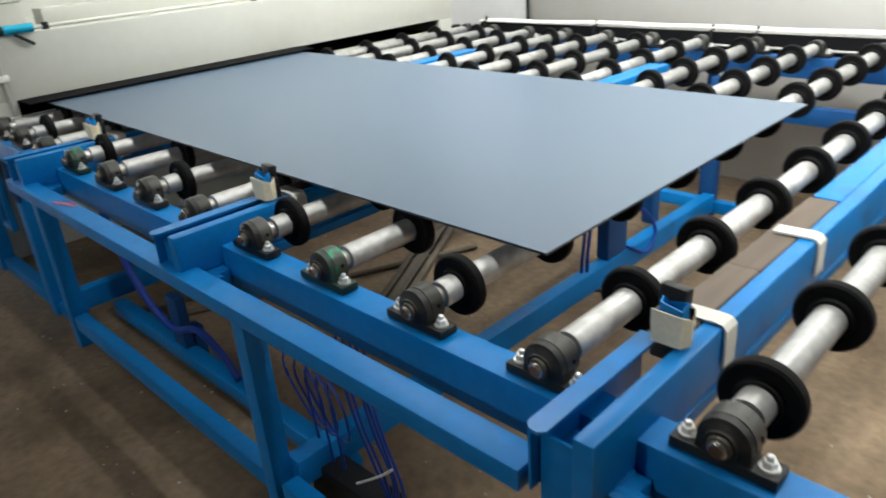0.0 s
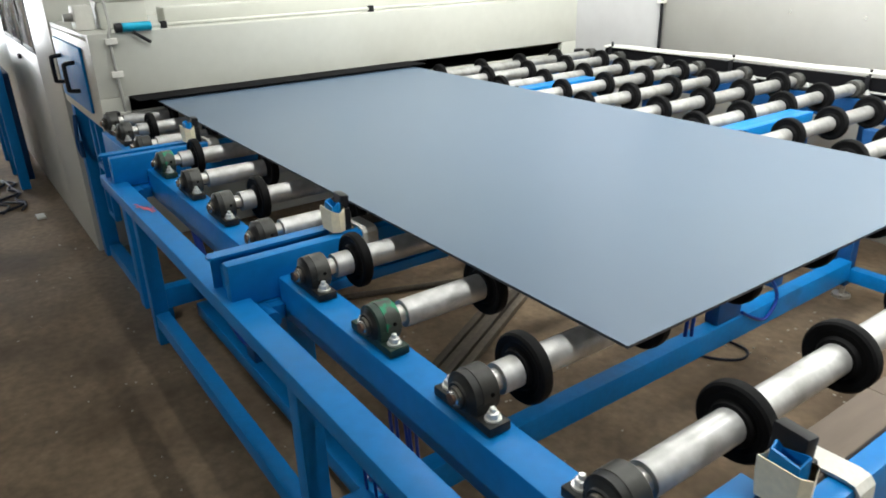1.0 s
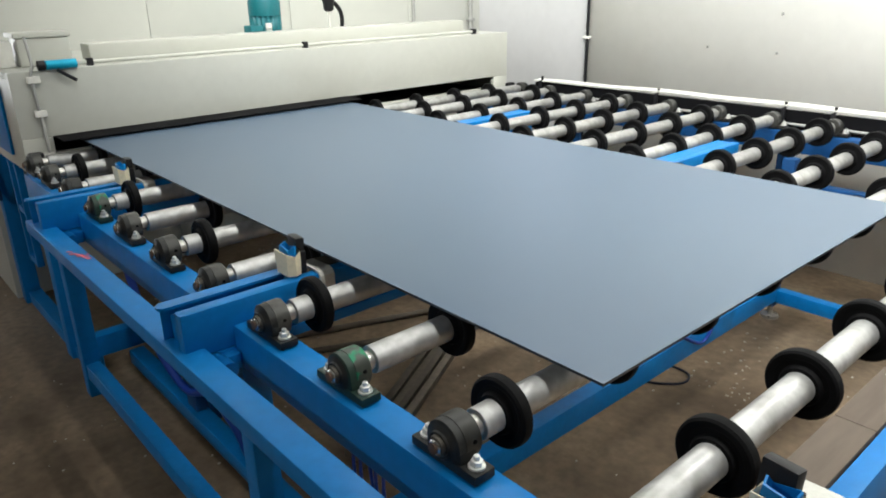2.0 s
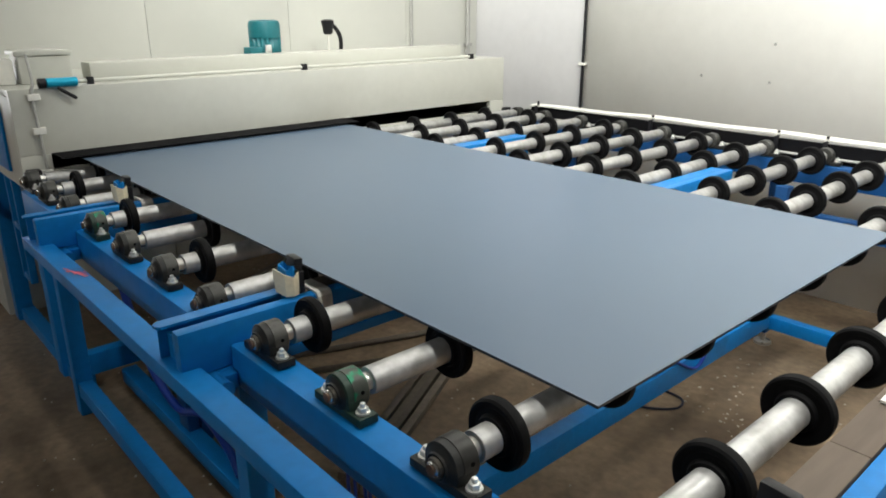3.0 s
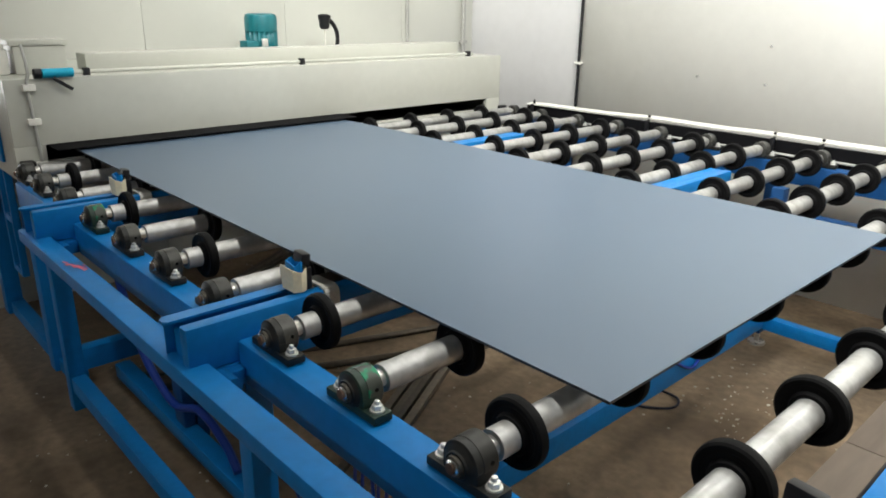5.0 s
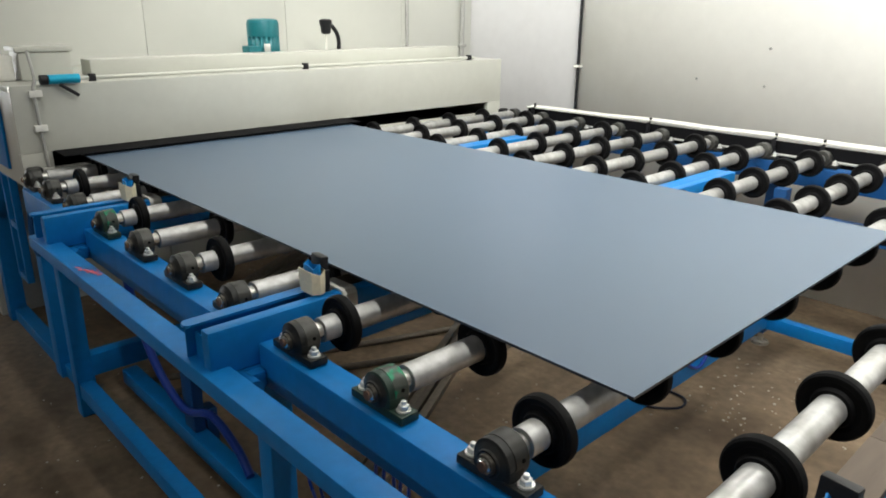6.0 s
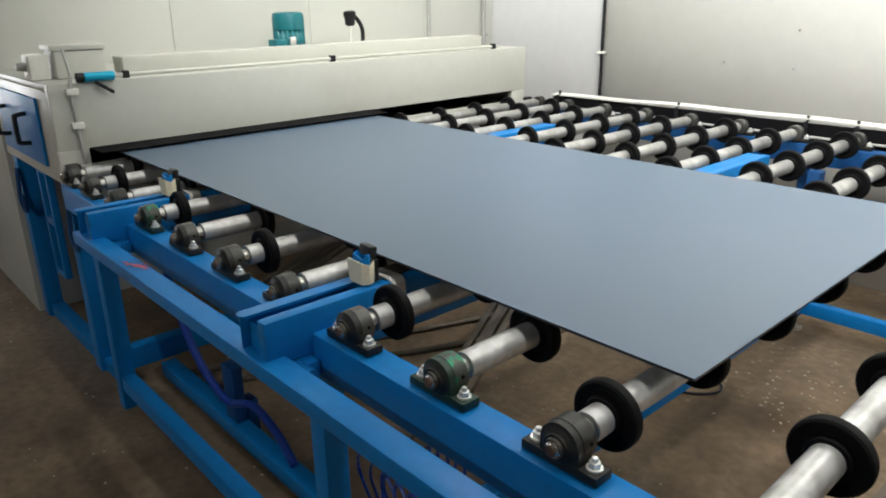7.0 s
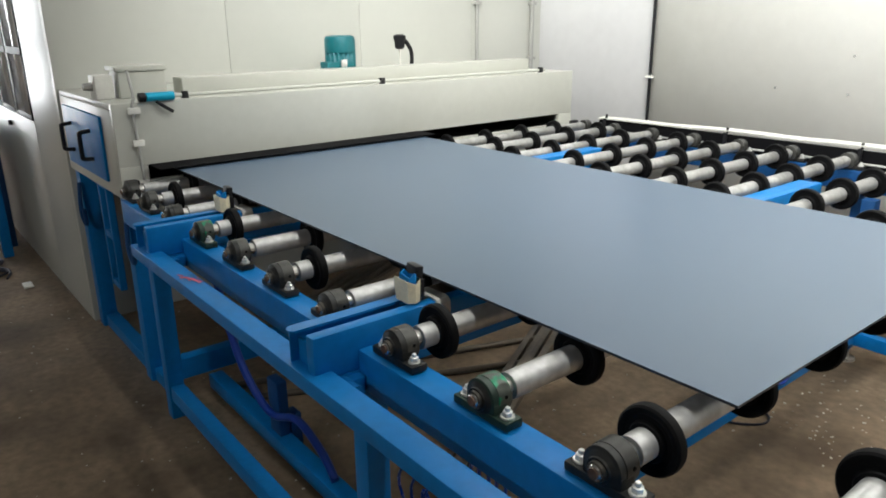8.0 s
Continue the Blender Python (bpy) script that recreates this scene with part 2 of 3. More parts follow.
def added_battens():
    # Overhead lamps out of view; the tilted row is added to brighten the wall.
    for x, y, tilt, turn, watts in LAMPS:
        t = thing("ceiling_light", "unseen batten lamp, added to light the wall and rollers", "lamp", (x, y, CEIL_Z), group="ceiling battens")
        part("housing", box(-0.62, 0.62, -0.05, 0.05, -0.05, 0, 0.006), WHITE_PVC, t)
        if tilt:
            part("reflector", add_box(bmesh.new(), -0.63, 0.63, -0.3, 0.3, 0.004, 0.012, 0.002, pose(0, -0.012, -0.3, tilt, 0, 0)), WHITE_PVC, t, "unseen reflector, tilted to brighten the north wall")
        part("tube", lathe(bmesh.new(), [(-0.6, 0.014), (0.6, 0.014)], 12, "X", (0, 0, -0.075)), LAMP_GLOW, t, "glowing tube of the unseen batten lamp")
        d = bpy.data.lights.new("batten_light", "AREA")
        d.shape, d.size, d.size_y, d.energy, d.color = "RECTANGLE", 1.25, 0.6 if tilt else 0.2, watts, (0.97, 1.0, 0.98)
        lamp = new("batten_light", d)
        lamp.location = (x, y, CEIL_Z - (0.3 if tilt else 0.17))
        lamp.rotation_euler = (radians(tilt), 0, radians(turn))
        t.rotation_euler = (0, 0, radians(turn))


def floodlight():
    # Made-up lamp out of view: fills left floor, casts the rail's shadow band.
    place, aim, watts = FLOOD
    t = thing("floodlight", "unseen square floodlight, added to light floor and front faces from behind the walkway", "lamp", place)
    part("housing", box(-0.14, 0.14, -0.14, 0.14, 0.15, 0.21, 0.01), WHITE_PVC, t)
    part("glass", box(-0.12, 0.12, -0.12, 0.12, 0.138, 0.149, 0.002), LAMP_GLOW, t, "glowing lamp glass")
    part("hanger", box(-0.02, 0.02, -0.02, 0.02, 0.211, CEIL_Z - place[2], 0.003), GREY_PIPE, t)
    d = bpy.data.lights.new("flood_light", "AREA")
    d.shape, d.size, d.energy, d.color = "SQUARE", 0.2, watts, (0.97, 1.0, 0.98)
    lamp = new("flood_light", d)
    lamp.matrix_world = look(place, aim)


# ---- conveyor ----
def pillow_block(mat, tag):
    t = thing("bearing_block", tag, "bearing", group="roller bearings")
    bm = box(-0.068, 0.068, -0.019, 0.019, -0.036, -0.02, 0.003)
    add_box(bm, -0.036, 0.036, -0.017, 0.017, -0.03, -0.002, 0.006)
    lathe(bm, [(-0.018, 0.03), (-0.016, 0.0345), (0.016, 0.0345), (0.018, 0.03)], 24)
    part("housing", bm, mat, t)
    ring = lathe(bmesh.new(), [(-0.004, 0.0345), (-0.003, 0.0358), (0.025, 0.0358), (0.027, 0.034), (0.027, 0.024)], 28)
    part("collar", ring, COLLAR_GREEN if mat is IRON_GREEN else COLLAR, t, "worn grey metal collar")
    part("grub_screw", lathe(bmesh.new(), [(0.034, 0.0036), (0.0362, 0.0036)], 10, "X", (0, 0.012, 0.006)), BLACK, t)
    part("cap", lathe(bmesh.new(), [(-0.021, 0.012), (-0.0215, 0.016), (-0.025, 0.0165), (-0.0255, 0.02), (-0.022, 0.0215), (-0.018, 0.03)], 24), IRON, t)
    part("bore_ring", lathe(bmesh.new(), [(-0.029, 0.0115), (-0.03, 0.0135), (-0.03, 0.0155), (-0.024, 0.0165)], 20), CAP, t, "grey inner bearing ring")
    part("shaft_face", lathe(bmesh.new(), [(-0.0375, 0.006), (-0.0372, 0.0086), (-0.034, 0.0088)], 18), RUST, t, "rust-brown shaft end")
    for s in (-1, 1):
        b = lathe(bmesh.new(), [(-0.02, 0.0125), (-0.017, 0.0125)], 16, "Z", (s * 0.051, 0, 0))
        lathe(b, [(-0.017, 0.0092), (-0.009, 0.0092), (-0.008, 0.0075)], 6, "Z", (s * 0.051, 0, 0))
        lathe(b, [(-0.008, 0.0048), (-0.002, 0.0048), (-0.001, 0.0035)], 10, "Z", (s * 0.051, 0, 0))
        part("bolt", b, ZINC, t, "zinc-plated hex bolt with washer")
    return t


def roller(first, tag):
    """A tube on a shaft between the bearings; discs every 0.267 m from first. Its origin lies on the axis."""
    t = thing("roller", tag, "roller", group="conveyor rollers")
    part("tube", lathe(bmesh.new(), [(0.812, 0.0175), (0.813, 0.0245), (0.815, TUBE_R), (3.372, TUBE_R), (3.374, 0.0245), (3.375, 0.0175)], 32), STEEL, t)
    b = lathe(bmesh.new(), [(NEAR_Y - 0.034, 0.009), (NEAR_Y - 0.032, 0.0125), (0.79, 0.0125), (0.791, 0.0175), (0.82, 0.0175), (0.821, 0.012), (3.365, 0.012), (3.366, 0.0175), (3.395, 0.0175), (3.396, 0.0125), (FAR_Y + 0.034, 0.0125)], 20)
    add_box(b, -0.003, 0.003, NEAR_Y - 0.036, NEAR_Y - 0.03, 0.0, 0.0115)
    part("shaft", b, SHAFT, t)
    y, shared = first, None
    while y < 3.36:
        if shared is None:
            p = [(-0.016, TUBE_R), (-0.016, 0.031), (-0.012, 0.0325), (-0.0085, 0.035), (-0.0085, 0.043), (-0.0105, 0.046), (-0.0115, 0.054), (-0.008, DISC_R - 0.001), (0, DISC_R), (0.008, DISC_R - 0.001), (0.0115, 0.054), (0.0105, 0.046), (0.0085, 0.043), (0.0085, 0.035), (0.012, 0.0325), (0.016, 0.031), (0.016, TUBE_R)]
            ob = part("disc", lathe(bmesh.new(), p, 40, close=False), RUBBER, t)
            shared = ob.data
        else:
            ob = new("disc", shared)
            ob.parent = t
        ob.location = (0, y, 0)
        y += 0.267
    return t


ROLLERS = []


def conveyor():
    near = roller(0.865, "galvanised roller with black rubber discs above the blue frame")
    far = roller(1.0, "galvanised roller with black rubber discs above the blue frame")
    iron = pillow_block(IRON, "oily black cast-iron bearing block bolted to blue rail")
    green = pillow_block(IRON_GREEN, "green-painted cast-iron bearing block bolted to blue rail")
    used = set()

    def put(src, m):
        if src in used:
            return copy_thing(src, m)
        used.add(src)
        src.matrix_basis = m
        return src

    for k in range(-2, 10):
        x = ROLLER_ZERO - PITCH * k
        x = {9: -3.02, -1: -0.448, -2: -0.18}.get(k, x)
        r = put(near if k % 2 == 0 else far, pose(x, 0, AXIS_Z))
        ROLLERS.append((r, x))
        put(green if k in (1, 6) else iron, pose(x, NEAR_Y, AXIS_Z))
        put(iron, pose(x, FAR_Y, AXIS_Z, 0, 0, 180))

    f = thing("conveyor_frame", "blue-painted welded steel conveyor frame on concrete floor", "conveyor frame")
    for y in (NEAR_Y, FAR_Y):
        # The far rail's shade is put into its darker blue.
        part("rail", box(-3.06, 0.45, y - 0.033, y + 0.033, 0.745, 0.835, 0.006), BLUE if y < 1 else BLUE_DARK_AND_SHADED, f)
    for y0, y1 in ((0.735, 0.795), (3.26, 3.32)):
        for x in (-2.825, -1.387, 0.3) if y0 < 1 else (-2.955, -1.365, 0.3):
            # Far legs take the darker blue as painted shade.
            part("leg", box(x, x + 0.055, y0, y1, 0.0 if y0 < 1 else 0.06, 0.745, 0.005), BLUE if y0 < 1 else BLUE_DARK_AND_SHADED, f)
            if y0 < 1:
                continue
            foot = lathe(bmesh.new(), [(0, 0.04), (0.012, 0.038), (0.014, 0.012), (0.06, 0.012)], 16, "Z", (x + 0.035, (y0 + y1) / 2, 0))
            part("foot", foot, SHAFT, f, "steel levelling foot")
        part("lower_rail", box(-2.766 if y0 < 1 else -2.896, -1.391, y0 + 0.004, y1 - 0.004, 0.085, 0.145, 0.005), BLUE, f)
        part("lower_rail", box(-1.306, 0.298, y0 + 0.004, y1 - 0.004, 0.085, 0.145, 0.005), BLUE, f)
    for x in (-2.955, -1.362):
        part("cross_beam", box(x + 0.006, x + 0.064, 0.795, 3.26, 0.095, 0.185, 0.005), BLUE, f)
    # Mid rail: same blue frame, with its shade in the colour.
    part("mid_rail", box(-1.295, 0.3, 3.262, 3.318, 0.575, 0.65, 0.005), BLUE_DARK_AND_SHADED, f)
    part("gusset", box(-2.31, -2.25, 0.991, 1.03, 0.03, 0.16, 0.004), BLUE_DARK_AND_SHADED, f)
    part("base_beam", box(-2.885, -1.28, 0.93, 0.99, 0.03, 0.09, 0.005), BLUE, f)


def fold(outline, z0, z1, flare, thick, seed):
    """A band folded round an outline, wider or narrower at its uneven top."""
    rnd = random.Random(seed)
    b = bmesh.new()
    n = len(outline)
    rings = []
    for z, k, inner in ((z0, 1.0, 0), (z0 + 0.6 * (z1 - z0), (1 + flare) / 2 + 0.02, 0), (z1, flare, 0), (z1, flare, 1), (z0, 1.0, 1)):
        ring = []
        for i, (x, y) in enumerate(outline):
            q = k - (thick / 0.03 if inner else 0)
            dz = (0.006 * math.sin(2.1 * i + seed) if z == z1 else 0.0)
            ring.append(b.verts.new((x * q + (0 if inner else rnd.uniform(-0.0012, 0.0012)), y * q, z + dz)))
        rings.append(ring)
    for p, q in zip(rings, rings[1:] + rings[:1]):
        for i in range(n):
            b.faces.new((p[i], p[(i + 1) % n], q[(i + 1) % n], q[i]))
    bmesh.ops.recalc_face_normals(b, faces=b.faces[:])
    return b


# ---- transfer beams between the rollers ----
def transfer_beam(cx, strap_y):
    t = thing("transfer_beam", "blue steel transfer beam with wooden packer and white straps", "beam", (cx, 0, 0), group="transfer beams")
    part("long_tube", box(0.002, 0.034, 0.628, 2.8, 0.79, 0.888, 0.006), BLUE, t)
    b = add_box(bmesh.new(), -0.06, -0.055, 0.622, 0.9, 0.775, 0.884, 0.002)
    flange = [(-0.06, 0.9), (-0.06, 0.622), (-0.05, 0.612), (-0.036, 0.612), (-0.028, 0.62), (-0.028, 0.9)]
    low = [b.verts.new((x, y, 0.881)) for x, y in flange]
    top = [b.verts.new((x, y, 0.887)) for x, y in flange]
    b.faces.new(low[::-1])
    b.faces.new(top)
    for k in range(6):
        b.faces.new((low[k], low[(k + 1) % 6], top[(k + 1) % 6], top[k]))
    bmesh.ops.recalc_face_normals(b, faces=b.faces[:])
    part("angle", b, BLUE, t)
    part("lower_tube", box(0.004, 0.036, 0.69, 2.72, 0.764, 0.789, 0.003), BLUE, t)
    part("end_plate", box(-0.054, -0.0005, 0.64, 0.646, 0.745, 0.86, 0.002), BLUE, t)
    part("sole_plate", box(-0.053, 0.001, 0.647, 0.72, 0.809, 0.816, 0.002), BLUE, t)
    part("deck", box(-0.055, 0.0, 1.6, 2.8, 0.795, 0.885, 0.004), BLUE, t)
    for a, c in ((0.925, 1.19), (1.1925, 1.59)):
        part("packer", box(-0.058, -0.0005, a, c, 0.83, 0.888 if a < 1 else 0.8865, 0.004), WOOD, t, "weathered wooden packing strip")
    for y in (strap_y, strap_y + 0.385):
        b = bmesh.new()
        run = [(-0.045, 0.8885), (-0.01, 0.8895), (0.022, 0.8905), (0.032, 0.8885), (0.0365, 0.883), (0.0372, 0.865), (0.0372, 0.82)]
        rows = []
        for k, (x, z) in enumerate(run):
            x2, z2 = run[min(k + 1, len(run) - 1)]
            x1, z1 = run[max(k - 1, 0)]
            nx, nz = -(z2 - z1), (x2 - x1)
            q = math.hypot(nx, nz)
            nx, nz = nx / q * 0.0045, nz / q * 0.0045
            rows.append([b.verts.new((x, y - 0.018, z)), b.verts.new((x, y + 0.018, z)), b.verts.new((x + nx, y + 0.018, z + nz)), b.verts.new((x + nx, y - 0.018, z + nz))])
        for p, q in zip(rows, rows[1:]):
            for k in range(4):
                b.faces.new((p[k], p[(k + 1) % 4], q[(k + 1) % 4], q[k]))
        b.faces.new(rows[0])
        b.faces.new(rows[-1][::-1])
        bmesh.ops.recalc_face_normals(b, faces=b.faces[:])
        part("strap", b, STRAP, t, "white plastic strap")
    # Shade on the beam's far post is painted by the darker blue.
    part("post", box(-0.02, 0.034, 2.73, 2.79, 0.2, 0.79, 0.004), BLUE_DARK_AND_SHADED, t)
    s = thing("limit_sensor", "black sensor with blue tape and cream paper tag on beam", "sensor", (cx - 0.004, 0.905, 0.889), group="taped sensors")
    b = add_box(bmesh.new(), -0.036, 0.008, -0.006, 0.014, 0.03, 0.08, 0.004, pose(0, 0.0, 0, -6, 0, -6))
    add_box(b, -0.014, 0.014, -0.012, 0.02, 0.0, 0.05, 0.003)
    part("body", b, PLASTIC, s)
    part("tape", fold(((-0.02, -0.026), (0.017, -0.026), (0.021, -0.012), (0.018, -0.005), (-0.018, -0.005), (-0.023, -0.012)), 0.004, 0.066, 0.95, 0.004, 3), BLUE, s, "wrapped blue tape")
    part("tag", fold(((-0.024, -0.031), (0.02, -0.03), (0.027, -0.014), (0.023, 0.0), (-0.023, 0.0), (-0.028, -0.014)), 0.004, 0.054, 1.1, 0.0016, 7), PAPER, s, "folded cream paper tag")
    return t


def transfer_frame():
    f = thing("front_rail", "long blue square steel rail before the rollers with chalk mark", "rail")
    part("tube", box(-2.52, -0.385, 0.61, 0.668, 0.77, 0.808, 0.006), BLUE, f)
    b = bmesh.new()
    rnd = random.Random(12)
    for k in range(22):
        dx = rnd.gauss(0, 0.02)
        w = rnd.uniform(0.004, 0.016)
        h = rnd.uniform(0.0012, 0.003)
        add_box(b, -w, w, -h, h, 0, 0.0005, 0, pose(-2.066 + dx, 0.64 + 0.25 * dx + rnd.gauss(0, 0.006), 0.8081 + 0.00005 * k, 0, 0, 14 + rnd.gauss(0, 14)))
    part("chalk_mark", b, PINK, f, "smeared pink-red chalk mark")
    for cx, strap_y in ((-2.415, 0.955), (-1.374, 0.955), (-0.317, 0.99)):
        transfer_beam(cx, strap_y)
        b = box(cx - 0.1, cx + 0.06, 0.669, 0.731, 0.75, 0.785, 0.004)
        add_box(b, cx - 0.1, cx - 0.062, 0.669, 0.7, 0.786, 0.815, 0.004)
        lathe(b, [(cx + 0.03, 0.018), (cx + 0.09, 0.018)], 14, "X", (0, 0.69, 0.77))
        part("bracket", b, BLUE, f)


# ---- the sheet ----
def sheet():
    bm = box(-2.62, 0, 0, 1.22, -0.005, 0, 0)
    bm.normal_update()
    for fc in bm.faces:
        if abs(fc.normal.z) < 0.5:
            fc.material_index = 1
    ob = new("sheet", mesh_of(bm, "sheet", [SHEET, SHEET_EDGE], smooth=False))
    ob.location = (-0.59, 0.948, 0.938)
    ob.cycles.use_motion_blur = False
    return tagged(ob, "large flat grey-blue satin sheet lying on rubber discs", "sheet")


# ---- machine and booth ----
def machine():
    t = thing("feed_machine", "cream sheet-metal machine hood with a long black feed slot", "machine")
    x1, y0, y1 = FACE_X, SIDE_Y, 3.378
    b = add_box(bmesh.new(), x1 - 0.03, x1, y0, y1, 0.948, 1.195, 0.004)
    add_box(b, x1 - 0.03, x1, y0, 0.868, 0.82, 0.948, 0.003)
    add_box(b, x1 - 0.03, x1, 3.268, y1, 0.82, 0.948, 0.003)
    add_box(b, x1 - 0.03, x1 + 0.001, 0.868, 3.268, 0.82, 0.888, 0.003)
    part("front_panel", b, CREAM, t)
    part("top_panel", box(BOOTH_X + 0.01, x1 - 0.031, y0, y1, 1.17, 1.193, 0.004), CREAM, t)
    part("side_panel", box(BOOTH_X + 0.01, x1 - 0.031, y0, y0 + 0.03, 0.82, 1.169, 0.003), CREAM, t)
    part("side_panel", box(BOOTH_X + 0.01, x1 - 0.031, y1 - 0.03, y1, 0.82, 1.169, 0.003), CREAM, t)
    # Black back and floor put the hood's inner shade into colour.
    part("chamber", box(BOOTH_X + 0.02, BOOTH_X + 0.05, y0 + 0.03, y1 - 0.03, 0.82, 1.169, 0), BLACK, t, "black panel that paints the machine interior's shade")
    part("chamber_floor", box(BOOTH_X + 0.05, x1 - 0.031, y0 + 0.03, y1 - 0.03, 0.82, 0.86, 0), BLACK, t, "black panel that paints the machine interior's shade")
    # Made-up strip, added to draw the dark band along the slot.
    fl = bmesh.new()
    v = [fl.verts.new(p) for p in ((x1 - 0.01, 0.872, 0.9475), (x1 - 0.01, 2.22, 0.9475), (x1 + 0.13, 2.22, 0.9465), (x1 + 0.13, 0.872, 0.9465), (x1 - 0.01, 0.872, 0.951), (x1 - 0.01, 2.22, 0.951), (x1 + 0.13, 2.22, 0.9495), (x1 + 0.13, 0.872, 0.9495))]
    for q in ((0, 1, 2, 3), (7, 6, 5, 4), (0, 4, 5, 1), (1, 5, 6, 2), (2, 6, 7, 3), (3, 7, 4, 0)):
        fl.faces.new([v[i] for i in q])
    bmesh.ops.recalc_face_normals(fl, faces=fl.faces[:])
    part("slot_flap", fl, BLACK, t, "black strip added for the dark band over the slot")
    d = part("access_door", box(-3.93, -3.28, y0 - 0.012, y0 - 0.001, 0.868, 1.132, 0.003), BLUE, t, "blue access door with two black handles")
    for x in (-3.78, -3.45):
        h = tube_path(bmesh.new(), [(x, y0 - 0.012, 0.94), (x, y0 - 0.05, 0.945), (x, y0 - 0.055, 0.96), (x, y0 - 0.055, 1.04), (x, y0 - 0.05, 1.055), (x, y0 - 0.012, 1.06)], 0.009)
        part("handle", h, PLASTIC, d, "black bow handle")
    part("top_beam", box(-3.46, -3.34, 1.12, 3.24, 1.194, 1.262, 0.008), CREAM, t)
    for y in (1.06, 2.03, 3.14):
        part("clamp", box(-3.16, -3.135, y - 0.012, y + 0.012, 1.195, 1.224, 0.003), PLASTIC, t, "small black clamp")
    rod = lathe(bmesh.new(), [(1.0, 0.008), (3.18, 0.008)], 10, "Y", (-3.15, 0, 1.208))
    part("rod", rod, CREAM, t)
    jb = part("junction_box", box(-3.44, -3.3, 0.852, 1.042, 1.194, 1.3, 0.008), CREAM, t, "grey-cream junction box")
    part("lid", box(-3.446, -3.294, 0.84, 1.05, 1.301, 1.322, 0.006), CREAM, jb)
    sb = part("switch_box", box(-3.42, -3.32, 0.765, 0.838, 1.194, 1.29, 0.008), WHITE_PVC, t, "white switch box")
    part("gland", lathe(bmesh.new(), [(0.73, 0.014), (0.765, 0.018)], 14, "Y", (-3.37, 0, 1.245)), GREY_PIPE, sb)
    cy = part("air_cylinder", lathe(bmesh.new(), [(0.889, 0.013), (0.891, 0.0175), (0.998, 0.0175), (1.0, 0.013)], 20, "Y", (-3.1, 0, 1.213)), CYAN, t, "cyan air cylinder")
    part("end_cap", lathe(bmesh.new(), [(0.862, 0.012), (0.864, 0.0185), (0.888, 0.0185)], 16, "Y", (-3.1, 0, 1.213)), PLASTIC, cy)
    part("lever", tube_path(bmesh.new(), [(-3.09, 0.925, 1.196), (-3.085, 0.948, 1.178), (-3.085, 0.985, 1.152)], 0.007), PLASTIC, cy, "black lever")
    c = tube_path(bmesh.new(), [(-3.2, 0.86, 1.31), (-3.12, 0.85, 1.22), (-3.1, 0.835, 1.17), (-3.098, 0.84, 1.0), (-3.098, 0.845, 0.86)], 0.006)
    part("conduit", c, GREY_PIPE, t)
    for z in (1.165, 1.04, 0.88):
        part("conduit_clip", box(x1 + 0.001, x1 + 0.02, 0.818, 0.862, z - 0.012, z + 0.012, 0.003), WHITE_PVC, t)
    sw = part("inlet_switch", box(x1 + 0.001, x1 + 0.05, 0.768, 0.815, 0.84, 0.9, 0.004), PLASTIC, t, "small black switch")
    part("button", lathe(bmesh.new(), [(0.757, 0.01), (0.768, 0.012)], 14, "Y", (x1 + 0.025, 0, 0.87)), ZINC, sw)
    for x in (-3.99, -3.22):
        lg = part("leg", box(x, x + 0.075, y0 + 0.012, y0 + 0.085, 0.0, 0.82, 0.005), BLUE, t)
        part("hook", tube_path(bmesh.new(), [(x + 0.08, y0 + 0.005, 0.76), (x + 0.1, y0 - 0.01, 0.62), (x + 0.12, y0, 0.56), (x + 0.14, y0 - 0.005, 0.64)], 0.01), BLUE_DARK_AND_SHADED, lg)
        part("leg", box(x, x + 0.075, 3.27, 3.34, 0.0, 0.82, 0.005), BLUE, t)
    slot = add_box(bmesh.new(), -3.62, -3.6, y0 + 0.02, y0 + 0.05, 0.32, 0.81, 0.004)
    add_box(slot, -3.5, -3.48, y0 + 0.02, y0 + 0.05, 0.32, 0.81, 0.004)
    for z in (0.32, 0.56, 0.79):
        add_box(slot, -3.6, -3.5, y0 + 0.022, y0 + 0.048, z, z + 0.03, 0.004)
    part("slotted_bracket", slot, BLUE, t, "blue slotted steel bracket under the hood")
    part("floor_rail", box(-4.6, -2.96, 0.79, 0.85, 0.0, 0.06, 0.005), BLUE, t)
    part("end_lug", box(x1 - 0.02, x1 + 0.02, 3.367, 3.43, 0.86, 0.9, 0.006), PLASTIC, t)

    m = thing("electric_motor", "small teal-painted electric motor standing on the machine", "motor", (-3.68, 2.12, 1.193))
    b = bmesh.new()
    low, high = [], []
    for i in range(72):
        a, r = 2 * math.pi * i / 72, 0.083 if i % 4 < 2 else 0.072
        low.append(b.verts.new((r * math.cos(a), r * math.sin(a), 0.0)))
        high.append(b.verts.new((r * math.cos(a), r * math.sin(a), 0.135)))
    for i in range(72):
        b.faces.new((low[i], low[(i + 1) % 72], high[(i + 1) % 72], high[i]))
    b.faces.new(low[::-1])
    b.faces.new(high)
    part("body", b, TEAL, m)
    part("fan_cover", lathe(bmesh.new(), [(0.135, 0.084), (0.2, 0.084), (0.218, 0.078), (0.224, 0.06)], 28, "Z"), TEAL, m)
    part("terminal_box", box(0.02, 0.1, -0.14, -0.07, 0.0, 0.09, 0.006), TEAL, m, "dark teal terminal box")
    part("name_plate", box(0.078, 0.086, -0.045, -0.01, 0.06, 0.1, 0.002), ZINC, m, "bright metal name plate")

